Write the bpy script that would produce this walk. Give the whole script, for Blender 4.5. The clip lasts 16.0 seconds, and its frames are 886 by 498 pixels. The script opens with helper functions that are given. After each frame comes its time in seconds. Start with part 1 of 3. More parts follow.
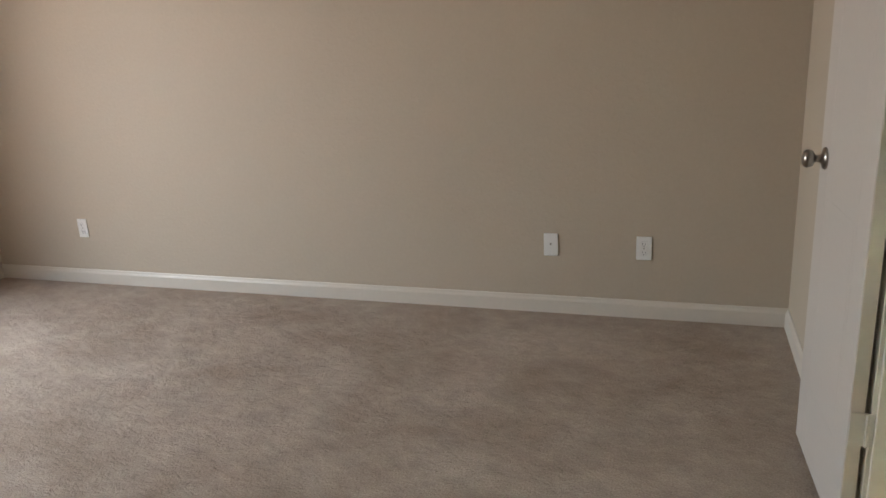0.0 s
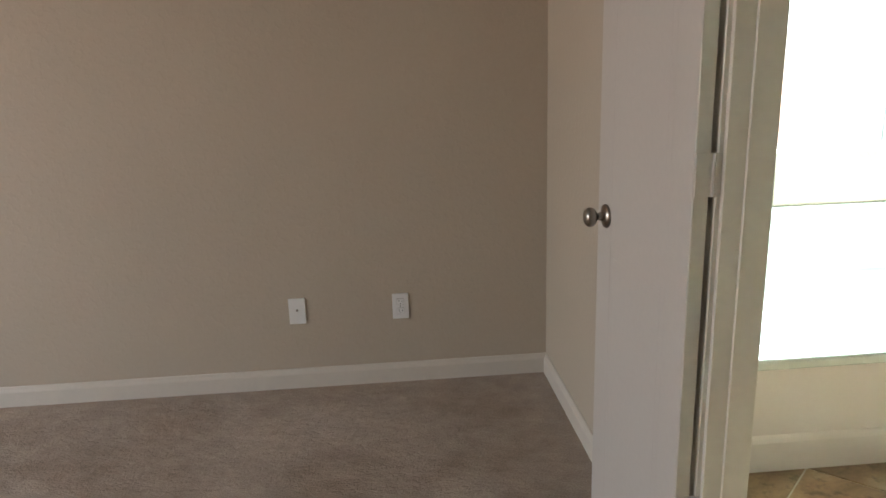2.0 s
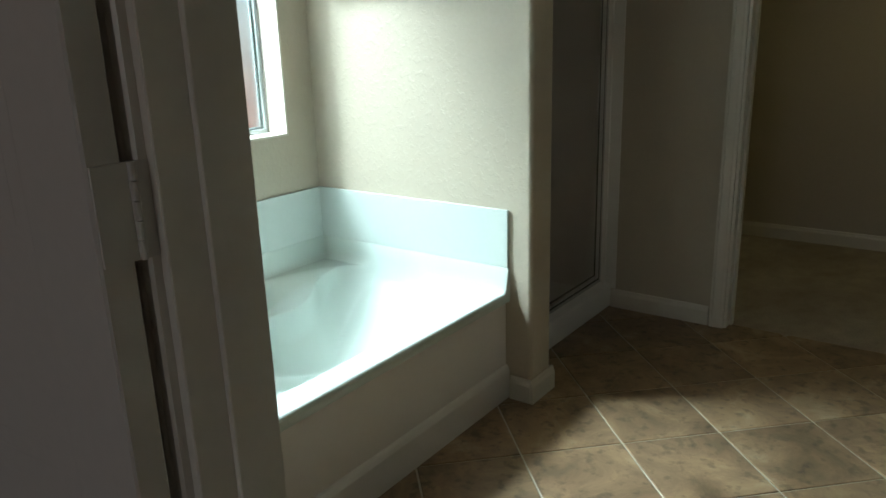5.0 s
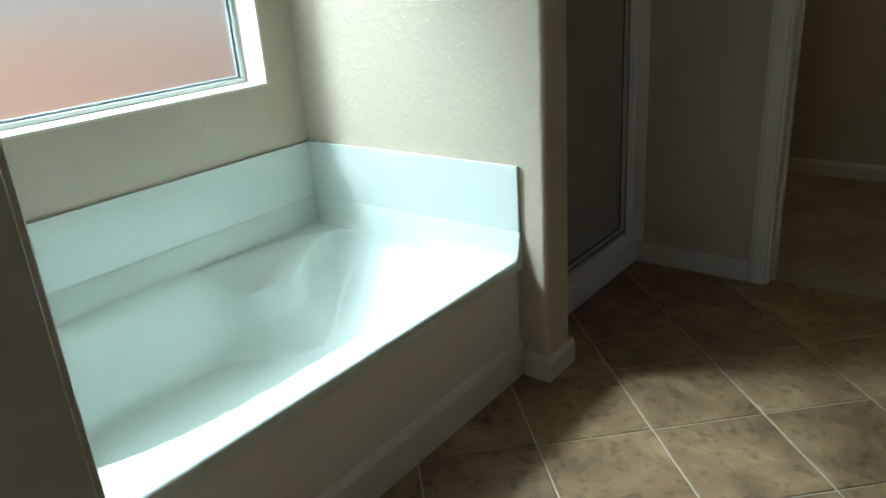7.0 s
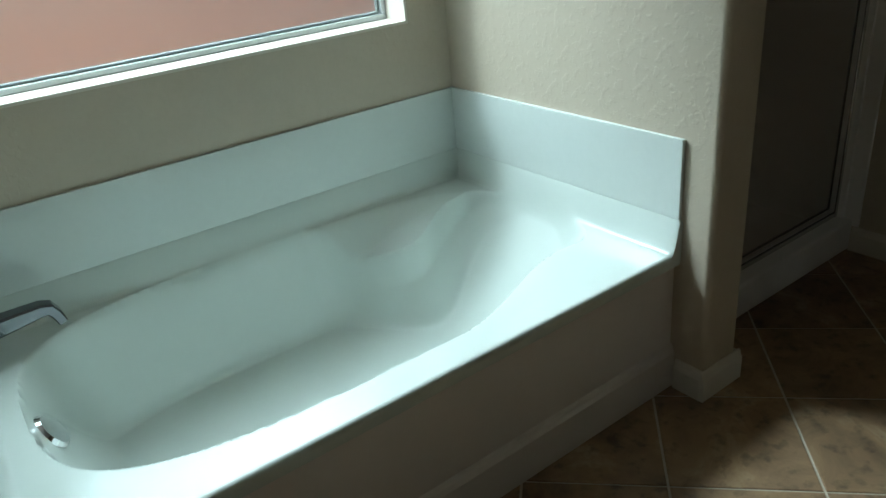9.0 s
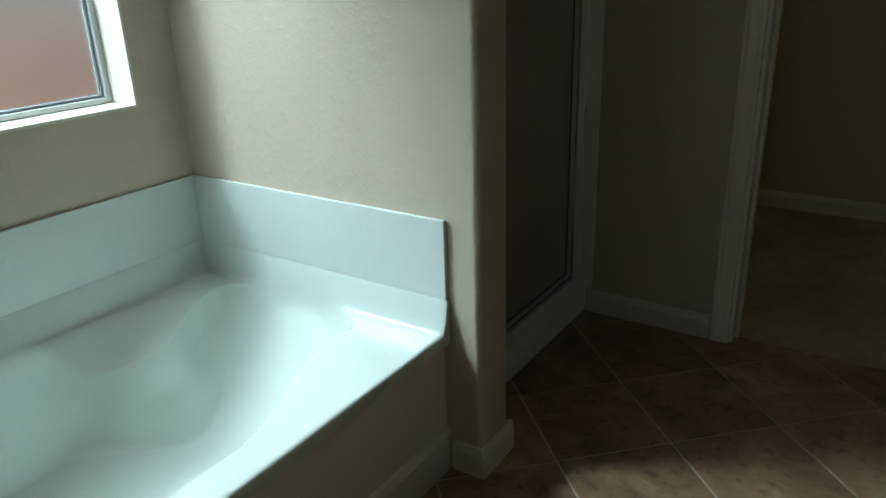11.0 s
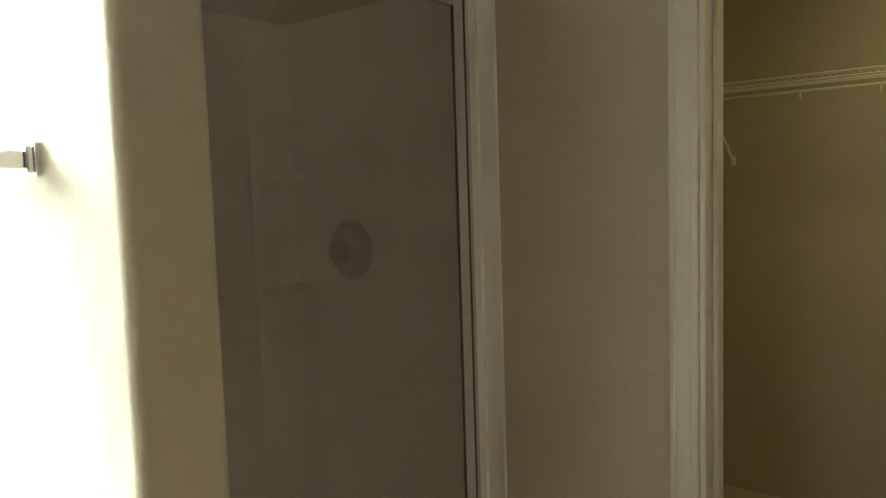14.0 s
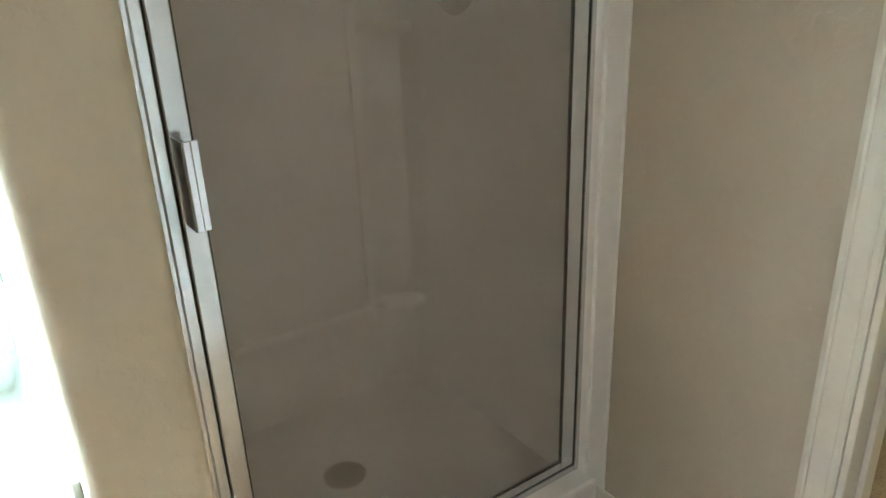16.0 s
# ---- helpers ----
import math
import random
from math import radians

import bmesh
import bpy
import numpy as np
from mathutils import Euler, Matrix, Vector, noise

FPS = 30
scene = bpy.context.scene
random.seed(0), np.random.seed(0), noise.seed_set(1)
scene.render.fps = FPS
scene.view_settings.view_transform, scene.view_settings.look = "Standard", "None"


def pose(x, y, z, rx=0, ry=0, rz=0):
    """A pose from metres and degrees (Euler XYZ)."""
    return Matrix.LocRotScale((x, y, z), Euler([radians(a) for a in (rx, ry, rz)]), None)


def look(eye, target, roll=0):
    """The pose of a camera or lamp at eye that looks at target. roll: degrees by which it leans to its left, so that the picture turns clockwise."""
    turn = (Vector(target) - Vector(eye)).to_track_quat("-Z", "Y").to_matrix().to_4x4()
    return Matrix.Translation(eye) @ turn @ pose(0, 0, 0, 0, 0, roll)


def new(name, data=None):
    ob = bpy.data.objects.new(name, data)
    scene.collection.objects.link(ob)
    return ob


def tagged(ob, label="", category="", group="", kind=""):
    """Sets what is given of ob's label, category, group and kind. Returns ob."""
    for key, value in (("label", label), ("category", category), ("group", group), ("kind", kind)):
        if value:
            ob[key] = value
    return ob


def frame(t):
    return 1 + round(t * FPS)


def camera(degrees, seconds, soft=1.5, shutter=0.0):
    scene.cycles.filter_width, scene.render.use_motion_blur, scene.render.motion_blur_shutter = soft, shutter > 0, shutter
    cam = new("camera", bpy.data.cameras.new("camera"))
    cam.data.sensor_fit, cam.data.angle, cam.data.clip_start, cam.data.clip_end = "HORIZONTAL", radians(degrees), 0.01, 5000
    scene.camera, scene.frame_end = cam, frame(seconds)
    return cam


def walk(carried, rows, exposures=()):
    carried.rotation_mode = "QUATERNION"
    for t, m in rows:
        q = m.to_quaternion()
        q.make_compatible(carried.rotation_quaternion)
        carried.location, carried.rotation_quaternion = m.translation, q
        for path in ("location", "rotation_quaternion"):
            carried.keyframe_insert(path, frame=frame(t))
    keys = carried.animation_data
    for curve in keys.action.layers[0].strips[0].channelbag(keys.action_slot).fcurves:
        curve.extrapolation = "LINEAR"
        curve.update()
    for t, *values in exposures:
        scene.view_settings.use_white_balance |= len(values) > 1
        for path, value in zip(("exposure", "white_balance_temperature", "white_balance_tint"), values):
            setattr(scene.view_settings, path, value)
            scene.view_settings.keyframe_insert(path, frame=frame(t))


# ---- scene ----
cam = camera(62.47, 16.0)
PATH = [
    (0, pose(-0.473, -0.557, 1.325, 74.17, 2.93, 17.91)),
    (0.5, pose(-0.497, -0.475, 1.332, 74.21, 3.32, 13.18)),
    (1, pose(-0.625, -0.413, 1.357, 74.31, 1.91, 6.41)),
    (1.5, pose(-0.652, -0.283, 1.359, 74.85, 2.04, 1.14)),
    (2, pose(-0.688, -0.122, 1.383, 75.10, 1.73, -5.12)),
    (2.5, pose(-0.726, 0.001, 1.403, 75.60, 1.40, -13.12)),
    (3, pose(-0.687, 0.281, 1.396, 74.99, 0.17, -23.50)),
    (3.5, look((-0.574, 0.396, 1.355), (0.449, 2.044, 0.866), -0.2)),
    (4, look((-0.492, 0.454, 1.342), (0.745, 1.945, 0.847), -1.5)),
    (4.5, look((-0.422, 0.603, 1.319), (1.031, 1.872, 0.788), -1.3)),
    (4.7, look((-0.401, 0.646, 1.278), (1.13, 1.823, 0.757), -1.2)),
    (6.8, look((-0.106, 0.813, 1.26), (1.4, 1.932, 0.567), -3.8)),
    (7, look((-0.063, 0.826, 1.269), (1.389, 1.995, 0.545), -4.1)),
    (7.5, look((0.038, 0.854, 1.286), (1.333, 2.155, 0.493), -4.3)),
    (8, look((0.191, 0.883, 1.287), (1.273, 2.328, 0.425), -5.6)),
    (8.2, look((0.247, 0.904, 1.274), (1.245, 2.395, 0.391), -6.0)),
    (10.3, look((0.371, 0.982, 1.267), (1.498, 2.418, 0.45), -4.3)),
    (10.5, look((0.385, 1.006, 1.28), (1.633, 2.342, 0.471), -3.7)),
    (11, look((0.357, 1.045, 1.263), (1.903, 2.087, 0.539), -1.9)),
    (11.5, look((0.311, 1.003, 1.266), (2.029, 1.813, 0.639), -0.6)),
    (12, look((0.4, 1.018, 1.265), (2.212, 1.677, 0.733), -0.7)),
    (12.5, look((0.574, 0.933, 1.341), (2.38, 1.667, 0.894), -1.1)),
    (13, pose(0.762, 0.958, 1.398, 81.30, 1.13, -65.10)),
    (13.5, pose(1.005, 0.956, 1.429, 83.26, 2.09, -58.05)),
    (14, pose(1.240, 0.937, 1.436, 85.26, 1.80, -51.04)),
    (14.5, pose(1.415, 0.937, 1.439, 85.37, 1.57, -44.36)),
    (15, pose(1.541, 1.008, 1.429, 82.46, 1.26, -40.22)),
    (15.5, pose(1.630, 1.046, 1.385, 76.68, 1.73, -37.35)),
    (16, pose(1.675, 1.047, 1.318, 67.71, 2.11, -35.57)),
]
walk(cam, PATH, [(0, 2.55, 6400, 4), (0.5, 2.65, 6500, 6), (1.0, 2.7, 6500, 6), (1.5, 2.6, 6500, 7), (2.3, 2.15, 6500, 7), (2.7, 1.6, 6400, 7), (3.1, 0.65, 6300, 6), (3.5, 0.0, 6200, 4), (4.5, 0.0, 6200, 4), (7, -0.1, 6100, 4), (8, -0.6, 6100, 5), (10.5, -0.85, 6100, 6), (11.5, -0.65, 6050, 6), (12.5, 0.05, 6100, 6), (13.5, 0.6, 6480, 6), (14.0, 1.55, 7200, 7), (14.5, 2.4, 6850, 9), (15.5, 2.62, 6080, 9), (16, 2.64, 5930, 10)])

# ---- light ----
world = bpy.data.worlds.new("world")
scene.world = world
world.use_nodes = True
wn = world.node_tree.nodes
sky = wn.new("ShaderNodeTexSky")
sky.sky_type = "NISHITA"
sky.sun_disc = False
sky.sun_elevation = radians(69.6)
sky.sun_rotation = radians(237)
world.node_tree.links.new(sky.outputs[0], wn["Background"].inputs[0])
wn["Background"].inputs[1].default_value = 0.1


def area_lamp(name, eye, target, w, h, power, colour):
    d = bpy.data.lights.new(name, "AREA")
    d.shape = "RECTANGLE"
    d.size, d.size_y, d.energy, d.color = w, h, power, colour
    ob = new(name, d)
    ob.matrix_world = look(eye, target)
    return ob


sun_data = bpy.data.lights.new("sun", "SUN")
sun_data.energy, sun_data.angle, sun_data.color = 1.3, radians(0.53), (1, 0.95, 0.88)
sun = new("sun", sun_data)
sun.matrix_world = look((0, 0, 10), (2.4, 1.5, 10 - 7.6))
area_lamp("bath_window_light", (0.92, 3.9, 2.5), (0.92, 2.85, 1.4), 1.7, 1.3, 120, (0.81, 1.0, 1.04))
area_lamp("bath_high_light", (0.12, 4.3, 3.5), (1.0, 2.6, 1.2), 0.6, 0.5, 185, (0.82, 1.0, 1.04))
area_lamp("bedroom_window_light", (-5.6, 1.1, 1.5), (-4.0, 1.7, 0.0), 2.4, 1.8, 26, (0.96, 0.945, 0.96))
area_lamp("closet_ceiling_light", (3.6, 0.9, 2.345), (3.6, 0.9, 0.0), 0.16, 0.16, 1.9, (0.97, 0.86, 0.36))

# ---- materials ----


def material(name, base, rough=0.5, metal=0.0, var=0.06, scale=3.0, fine=60.0, bump=0.0, bump_scale=120.0, bump_dist=0.002, spec=0.5, coat=0.0, knock=False):
    m = bpy.data.materials.new(name)
    m.use_nodes = True
    nt = m.node_tree
    n, l = nt.nodes, nt.links
    p = n["Principled BSDF"]
    p.inputs["Roughness"].default_value = rough
    p.inputs["Metallic"].default_value = metal
    p.inputs["Specular IOR Level"].default_value = spec
    p.inputs["Coat Weight"].default_value = coat
    co = n.new("ShaderNodeTexCoord")
    a = n.new("ShaderNodeTexNoise")
    a.inputs["Scale"].default_value = scale
    a.inputs["Detail"].default_value = 4
    b = n.new("ShaderNodeTexNoise")
    b.inputs["Scale"].default_value = fine
    l.new(co.outputs["Object"], a.inputs["Vector"])
    l.new(co.outputs["Object"], b.inputs["Vector"])
    mix = n.new("ShaderNodeMath")
    mix.operation = "ADD"
    l.new(a.outputs["Fac"], mix.inputs[0])
    l.new(b.outputs["Fac"], mix.inputs[1])
    mr = n.new("ShaderNodeMapRange")
    mr.inputs["From Min"].default_value, mr.inputs["From Max"].default_value = 0.6, 1.4
    mr.inputs["To Min"].default_value, mr.inputs["To Max"].default_value = 1 - var, 1 + var
    l.new(mix.outputs[0], mr.inputs["Value"])
    mul = n.new("ShaderNodeVectorMath")
    mul.operation = "SCALE"
    mul.inputs[0].default_value = base
    l.new(mr.outputs[0], mul.inputs["Scale"])
    l.new(mul.outputs[0], p.inputs["Base Color"])
    if bump > 0:
        c = n.new("ShaderNodeTexNoise")
        c.inputs["Scale"].default_value = bump_scale
        c.inputs["Detail"].default_value = 3
        l.new(co.outputs["Object"], c.inputs["Vector"])
        bp = n.new("ShaderNodeBump")
        bp.inputs["Strength"].default_value = bump
        bp.inputs["Distance"].default_value = bump_dist
        if knock:
            flat = n.new("ShaderNodeMapRange")
            flat.interpolation_type = "SMOOTHSTEP"
            flat.inputs["From Min"].default_value, flat.inputs["From Max"].default_value = 0.50, 0.62
            l.new(c.outputs["Fac"], flat.inputs["Value"])
            l.new(flat.outputs[0], bp.inputs["Height"])
        else:
            l.new(c.outputs["Fac"], bp.inputs["Height"])
        l.new(bp.outputs[0], p.inputs["Normal"])
    return m


M_WALL = material("wall_paint", (0.49, 0.42, 0.333), 0.6, var=0.03, scale=1.5, bump=0.3, bump_scale=42, bump_dist=0.0014, knock=True)
M_WHITE = material("white_trim_paint", (0.63, 0.58, 0.512), 0.35, var=0.03, bump=0.1, bump_scale=30, bump_dist=0.001)
M_DOOR = material("white_door_paint", (0.55, 0.51, 0.472), 0.38, var=0.03, scale=2, bump=0.12, bump_scale=30, bump_dist=0.001)
M_CEIL = material("ceiling_paint", (0.75, 0.73, 0.69), 0.8, var=0.02, bump=0.5, bump_scale=40, bump_dist=0.004)
M_GROUT = material("grout", (0.50, 0.44, 0.36), 0.9, var=0.15, scale=5)
M_TUB = material("tub_acrylic", (0.575, 0.628, 0.592), 0.16, var=0.01, coat=0.2)
M_PANEL = material("cultured_marble", (0.59, 0.635, 0.61), 0.2, var=0.02, scale=4, coat=0.2)
M_APRON = material("tub_apron", (0.68, 0.63, 0.60), 0.35, var=0.02)
M_FIBRE = material("shower_fibreglass", (0.76, 0.725, 0.695), 0.3, var=0.02)
M_CHROME = material("chrome", (0.78, 0.78, 0.80), 0.10, metal=1.0, var=0.02)
# spout chrome: the dark room's reflection is put into the base colour
M_SPOUT = material("chrome_painted_dark_reflection", (0.20, 0.20, 0.215), 0.07, metal=1.0, var=0.02)
M_ALU = material("window_aluminium", (0.50, 0.54, 0.54), 0.4, metal=0.3, var=0.03)
M_ALUB = material("bright_aluminium", (0.70, 0.70, 0.71), 0.22, metal=0.8, var=0.03)
M_NICKEL = material("satin_nickel", (0.33, 0.30, 0.27), 0.28, metal=1.0, var=0.05)
M_GASKET = material("black_rubber", (0.02, 0.02, 0.02), 0.6)
M_SASH = material("grey_sash", (0.20, 0.22, 0.215), 0.5)
M_BAR = material("white_rod", (0.82, 0.84, 0.83), 0.2, var=0.01)
M_WIRE = material("white_coated_wire", (0.75, 0.73, 0.68), 0.4, var=0.02)
M_PLATE = material("white_plastic", (0.80, 0.79, 0.77), 0.35, var=0.01)
M_KNOBCLEAR = material("clear_plastic_knob", (0.30, 0.28, 0.26), 0.12, var=0.02, coat=0.5)
M_OUT = material("rust_render", (0.47, 0.20, 0.105), 0.9, var=0.12, scale=1.5)


def glass_material(name, tint, rough, bump=0.0, bump_scale=300, dist=0.0005, scatter=0.0, through_light=False, scatter_colour=(0.9, 0.95, 0.93)):
    m = material(name, tint, rough, var=0.01)
    nt = m.node_tree
    p = nt.nodes["Principled BSDF"]
    p.inputs["Transmission Weight"].default_value = 1.0
    p.inputs["IOR"].default_value = 1.3
    if bump:
        t = nt.nodes.new("ShaderNodeTexNoise")
        t.inputs["Scale"].default_value = bump_scale
        b = nt.nodes.new("ShaderNodeBump")
        b.inputs["Strength"].default_value = bump
        b.inputs["Distance"].default_value = dist
        nt.links.new(t.outputs["Fac"], b.inputs["Height"])
        nt.links.new(b.outputs[0], p.inputs["Normal"])
    if scatter:
        out = nt.nodes["Material Output"]
        mix = nt.nodes.new("ShaderNodeMixShader")
        sc = nt.nodes.new("ShaderNodeBsdfTranslucent" if through_light else "ShaderNodeBsdfDiffuse")
        sc.inputs["Color"].default_value = (*scatter_colour, 1)
        mix.inputs[0].default_value = scatter
        nt.links.new(p.outputs[0], mix.inputs[1])
        nt.links.new(sc.outputs[0], mix.inputs[2])
        nt.links.new(mix.outputs[0], out.inputs["Surface"])
    return m


M_FROST = glass_material("frosted_window_glass", (0.93, 0.96, 0.94), 0.42, scatter=0.014, through_light=True)
M_OBSCURE = glass_material("grey_obscure_glass", (0.95, 0.93, 0.89), 0.07, scatter=0.21, scatter_colour=(0.80, 0.715, 0.65))


def carpet_material():
    m = material("beige_carpet", (0.40, 0.33, 0.27), 0.95, spec=0.1)
    nt = m.node_tree
    n, l = nt.nodes, nt.links
    p = n["Principled BSDF"]
    co = n.new("ShaderNodeTexCoord")
    mp = n.new("ShaderNodeMapping")
    mp.inputs["Scale"].default_value = (1, 1.25, 1)
    mp.inputs["Rotation"].default_value = (0, 0, 0.6)
    l.new(co.outputs["Object"], mp.inputs[0])
    big = n.new("ShaderNodeTexNoise")
    big.inputs["Scale"].default_value, big.inputs["Detail"].default_value, big.inputs["Distortion"].default_value = 1.7, 3, 0.4
    mid = n.new("ShaderNodeTexNoise")
    mid.inputs["Scale"].default_value, mid.inputs["Detail"].default_value, mid.inputs["Roughness"].default_value = 9, 6, 0.7
    fine = n.new("ShaderNodeTexNoise")
    fine.inputs["Scale"].default_value, fine.inputs["Detail"].default_value = 170, 3
    l.new(mp.outputs[0], big.inputs["Vector"])
    l.new(mp.outputs[0], mid.inputs["Vector"])
    l.new(co.outputs["Object"], fine.inputs["Vector"])
    r1 = n.new("ShaderNodeValToRGB")
    r1.color_ramp.elements[0].position, r1.color_ramp.elements[1].position = 0.36, 0.64
    r1.color_ramp.elements[0].color = (0.36, 0.295, 0.245, 1)
    r1.color_ramp.elements[1].color = (0.455, 0.39, 0.335, 1)
    l.new(big.outputs["Fac"], r1.inputs[0])
    a = n.new("ShaderNodeMapRange")
    a.inputs["From Min"].default_value, a.inputs["From Max"].default_value, a.inputs["To Min"].default_value, a.inputs["To Max"].default_value = 0.3, 0.7, 0.84, 1.14
    l.new(mid.outputs["Fac"], a.inputs["Value"])
    b = n.new("ShaderNodeMapRange")
    b.inputs["From Min"].default_value, b.inputs["From Max"].default_value, b.inputs["To Min"].default_value, b.inputs["To Max"].default_value = 0.25, 0.75, 0.78, 1.2
    l.new(fine.outputs["Fac"], b.inputs["Value"])
    mu = n.new("ShaderNodeMath")
    mu.operation = "MULTIPLY"
    l.new(a.outputs[0], mu.inputs[0])
    l.new(b.outputs[0], mu.inputs[1])
    sc = n.new("ShaderNodeVectorMath")
    sc.operation = "SCALE"
    l.new(r1.outputs[0], sc.inputs[0])
    l.new(mu.outputs[0], sc.inputs["Scale"])
    l.new(sc.outputs[0], p.inputs["Base Color"])
    bp = n.new("ShaderNodeBump")
    bp.inputs["Strength"].default_value, bp.inputs["Distance"].default_value = 0.7, 0.006
    l.new(fine.outputs["Fac"], bp.inputs["Height"])
    bp2 = n.new("ShaderNodeBump")
    bp2.inputs["Strength"].default_value, bp2.inputs["Distance"].default_value = 0.8, 0.025
    l.new(mid.outputs["Fac"], bp2.inputs["Height"])
    l.new(bp.outputs[0], bp2.inputs["Normal"])
    l.new(bp2.outputs[0], p.inputs["Normal"])
    return m


M_CARPET = carpet_material()


def tile_material():
    m = material("mottled_tile", (0.2, 0.14, 0.09), 0.38)
    nt = m.node_tree
    n, l = nt.nodes, nt.links
    p = n["Principled BSDF"]
    co = n.new("ShaderNodeTexCoord")
    oi = n.new("ShaderNodeObjectInfo")
    off = n.new("ShaderNodeVectorMath")
    off.operation = "MULTIPLY_ADD"
    off.inputs[1].default_value = (37, 23, 11)
    l.new(oi.outputs["Random"], off.inputs[0])
    l.new(co.outputs["Object"], off.inputs[2])
    a = n.new("ShaderNodeTexNoise")
    a.inputs["Scale"].default_value, a.inputs["Detail"].default_value, a.inputs["Roughness"].default_value, a.inputs["Distortion"].default_value = 5, 7, 0.65, 0.6
    l.new(off.outputs[0], a.inputs["Vector"])
    r = n.new("ShaderNodeValToRGB")
    e = r.color_ramp.elements
    e[0].position, e[0].color = 0.33, (0.15, 0.095, 0.055, 1)
    e[1].position, e[1].color = 0.68, (0.40, 0.30, 0.19, 1)
    k = e.new(0.48)
    k.color = (0.25, 0.16, 0.092, 1)
    k = e.new(0.56)
    k.color = (0.31, 0.20, 0.11, 1)
    l.new(a.outputs["Fac"], r.inputs[0])
    b = n.new("ShaderNodeTexNoise")
    b.inputs["Scale"].default_value, b.inputs["Detail"].default_value = 28, 4
    l.new(off.outputs[0], b.inputs["Vector"])
    r2 = n.new("ShaderNodeMapRange")
    r2.inputs["From Min"].default_value, r2.inputs["From Max"].default_value, r2.inputs["To Min"].default_value, r2.inputs["To Max"].default_value = 0.30, 0.46, 0.55, 1.0
    l.new(b.outputs["Fac"], r2.inputs["Value"])
    r3 = n.new("ShaderNodeMapRange")
    r3.inputs["To Min"].default_value, r3.inputs["To Max"].default_value = 0.85, 1.15
    l.new(oi.outputs["Random"], r3.inputs["Value"])
    mu = n.new("ShaderNodeMath")
    mu.operation = "MULTIPLY"
    l.new(r2.outputs[0], mu.inputs[0])
    l.new(r3.outputs[0], mu.inputs[1])
    sc = n.new("ShaderNodeVectorMath")
    sc.operation = "SCALE"
    l.new(r.outputs[0], sc.inputs[0])
    l.new(mu.outputs[0], sc.inputs["Scale"])
    l.new(sc.outputs[0], p.inputs["Base Color"])
    bp = n.new("ShaderNodeBump")
    bp.inputs["Strength"].default_value, bp.inputs["Distance"].default_value = 0.3, 0.002
    l.new(a.outputs["Fac"], bp.inputs["Height"])
    l.new(bp.outputs[0], p.inputs["Normal"])
    return m


M_TILE = tile_material()

# ---- mesh helpers ----


def add_box(bm, x0, y0, z0, x1, y1, z1, bevel=0.0, seg=2):
    g = bmesh.ops.create_cube(bm, size=1.0, matrix=Matrix.Translation(((x0 + x1) / 2, (y0 + y1) / 2, (z0 + z1) / 2)) @ Matrix.Diagonal((abs(x1 - x0), abs(y1 - y0), abs(z1 - z0), 1)))
    if bevel > 0:
        es = list({e for v in g["verts"] for e in v.link_edges})
        bmesh.ops.bevel(bm, geom=es, offset=bevel, segments=seg, affect="EDGES", profile=0.5)
    return bm


def mesh_object(name, bm, mat, parent=None, smooth=False, label=""):
    me = bpy.data.meshes.new(name)
    bm.to_mesh(me)
    bm.free()
    me.materials.append(mat)
    if smooth:
        me.polygons.foreach_set("use_smooth", [True] * len(me.polygons))
    ob = new(name, me)
    if parent:
        ob.parent = parent
    if label:
        ob["label"] = label
    return ob


def box(name, mat, dims, bevel=0.0, parent=None, label=""):
    bm = bmesh.new()
    add_box(bm, *dims, bevel=bevel)
    return mesh_object(name, bm, mat, parent, label=label)


def structure(ob, label=""):
    return tagged(ob, label=label, kind="structure")


# ---- plan ----
NY = 2.855                         # inner face of the north wall
H = 2.44
SX, SE, SY = 1.717, 1.861, 1.861   # stub wall between tub and shower
EX = 2.785                         # east wall of the bath
TX, TY, TZ = 0.19, 1.946, 0.41      # tub: west end, front lip, rim height
DY0, DY1 = 0.06, 1.297             # bedroom doorway
CY0, CY1 = 0.755, 1.495            # closet doorway
WX0, WX1, WZ0, WZ1 = 0.27, 1.574, 0.925, 2.12


def empty(name, label, category, group="", at=(0, 0, 0)):
    ob = new(name)
    ob.location = at
    ob.empty_display_size = 0.1
    return tagged(ob, label, category, group)


def part(name, bm, mat, parent, label="", smooth=False):
    """One mesh under a thing whose origin is where the parts are drawn from."""
    return mesh_object(name, bm, mat, parent, smooth, label)


def boxes(*bs, bevel=0.0, seg=2):
    bm = bmesh.new()
    for b in bs:
        add_box(bm, *b, bevel=bevel, seg=seg)
    return bm


def add_cyl(bm, p0, p1, r0, r1=None, n=24):
    p0, p1 = Vector(p0), Vector(p1)
    d = p1 - p0
    m = Matrix.Translation((p0 + p1) / 2) @ d.to_track_quat("Z", "Y").to_matrix().to_4x4()
    bmesh.ops.create_cone(bm, cap_ends=True, segments=n, radius1=r0, radius2=r0 if r1 is None else r1, depth=d.length, matrix=m)
    return bm


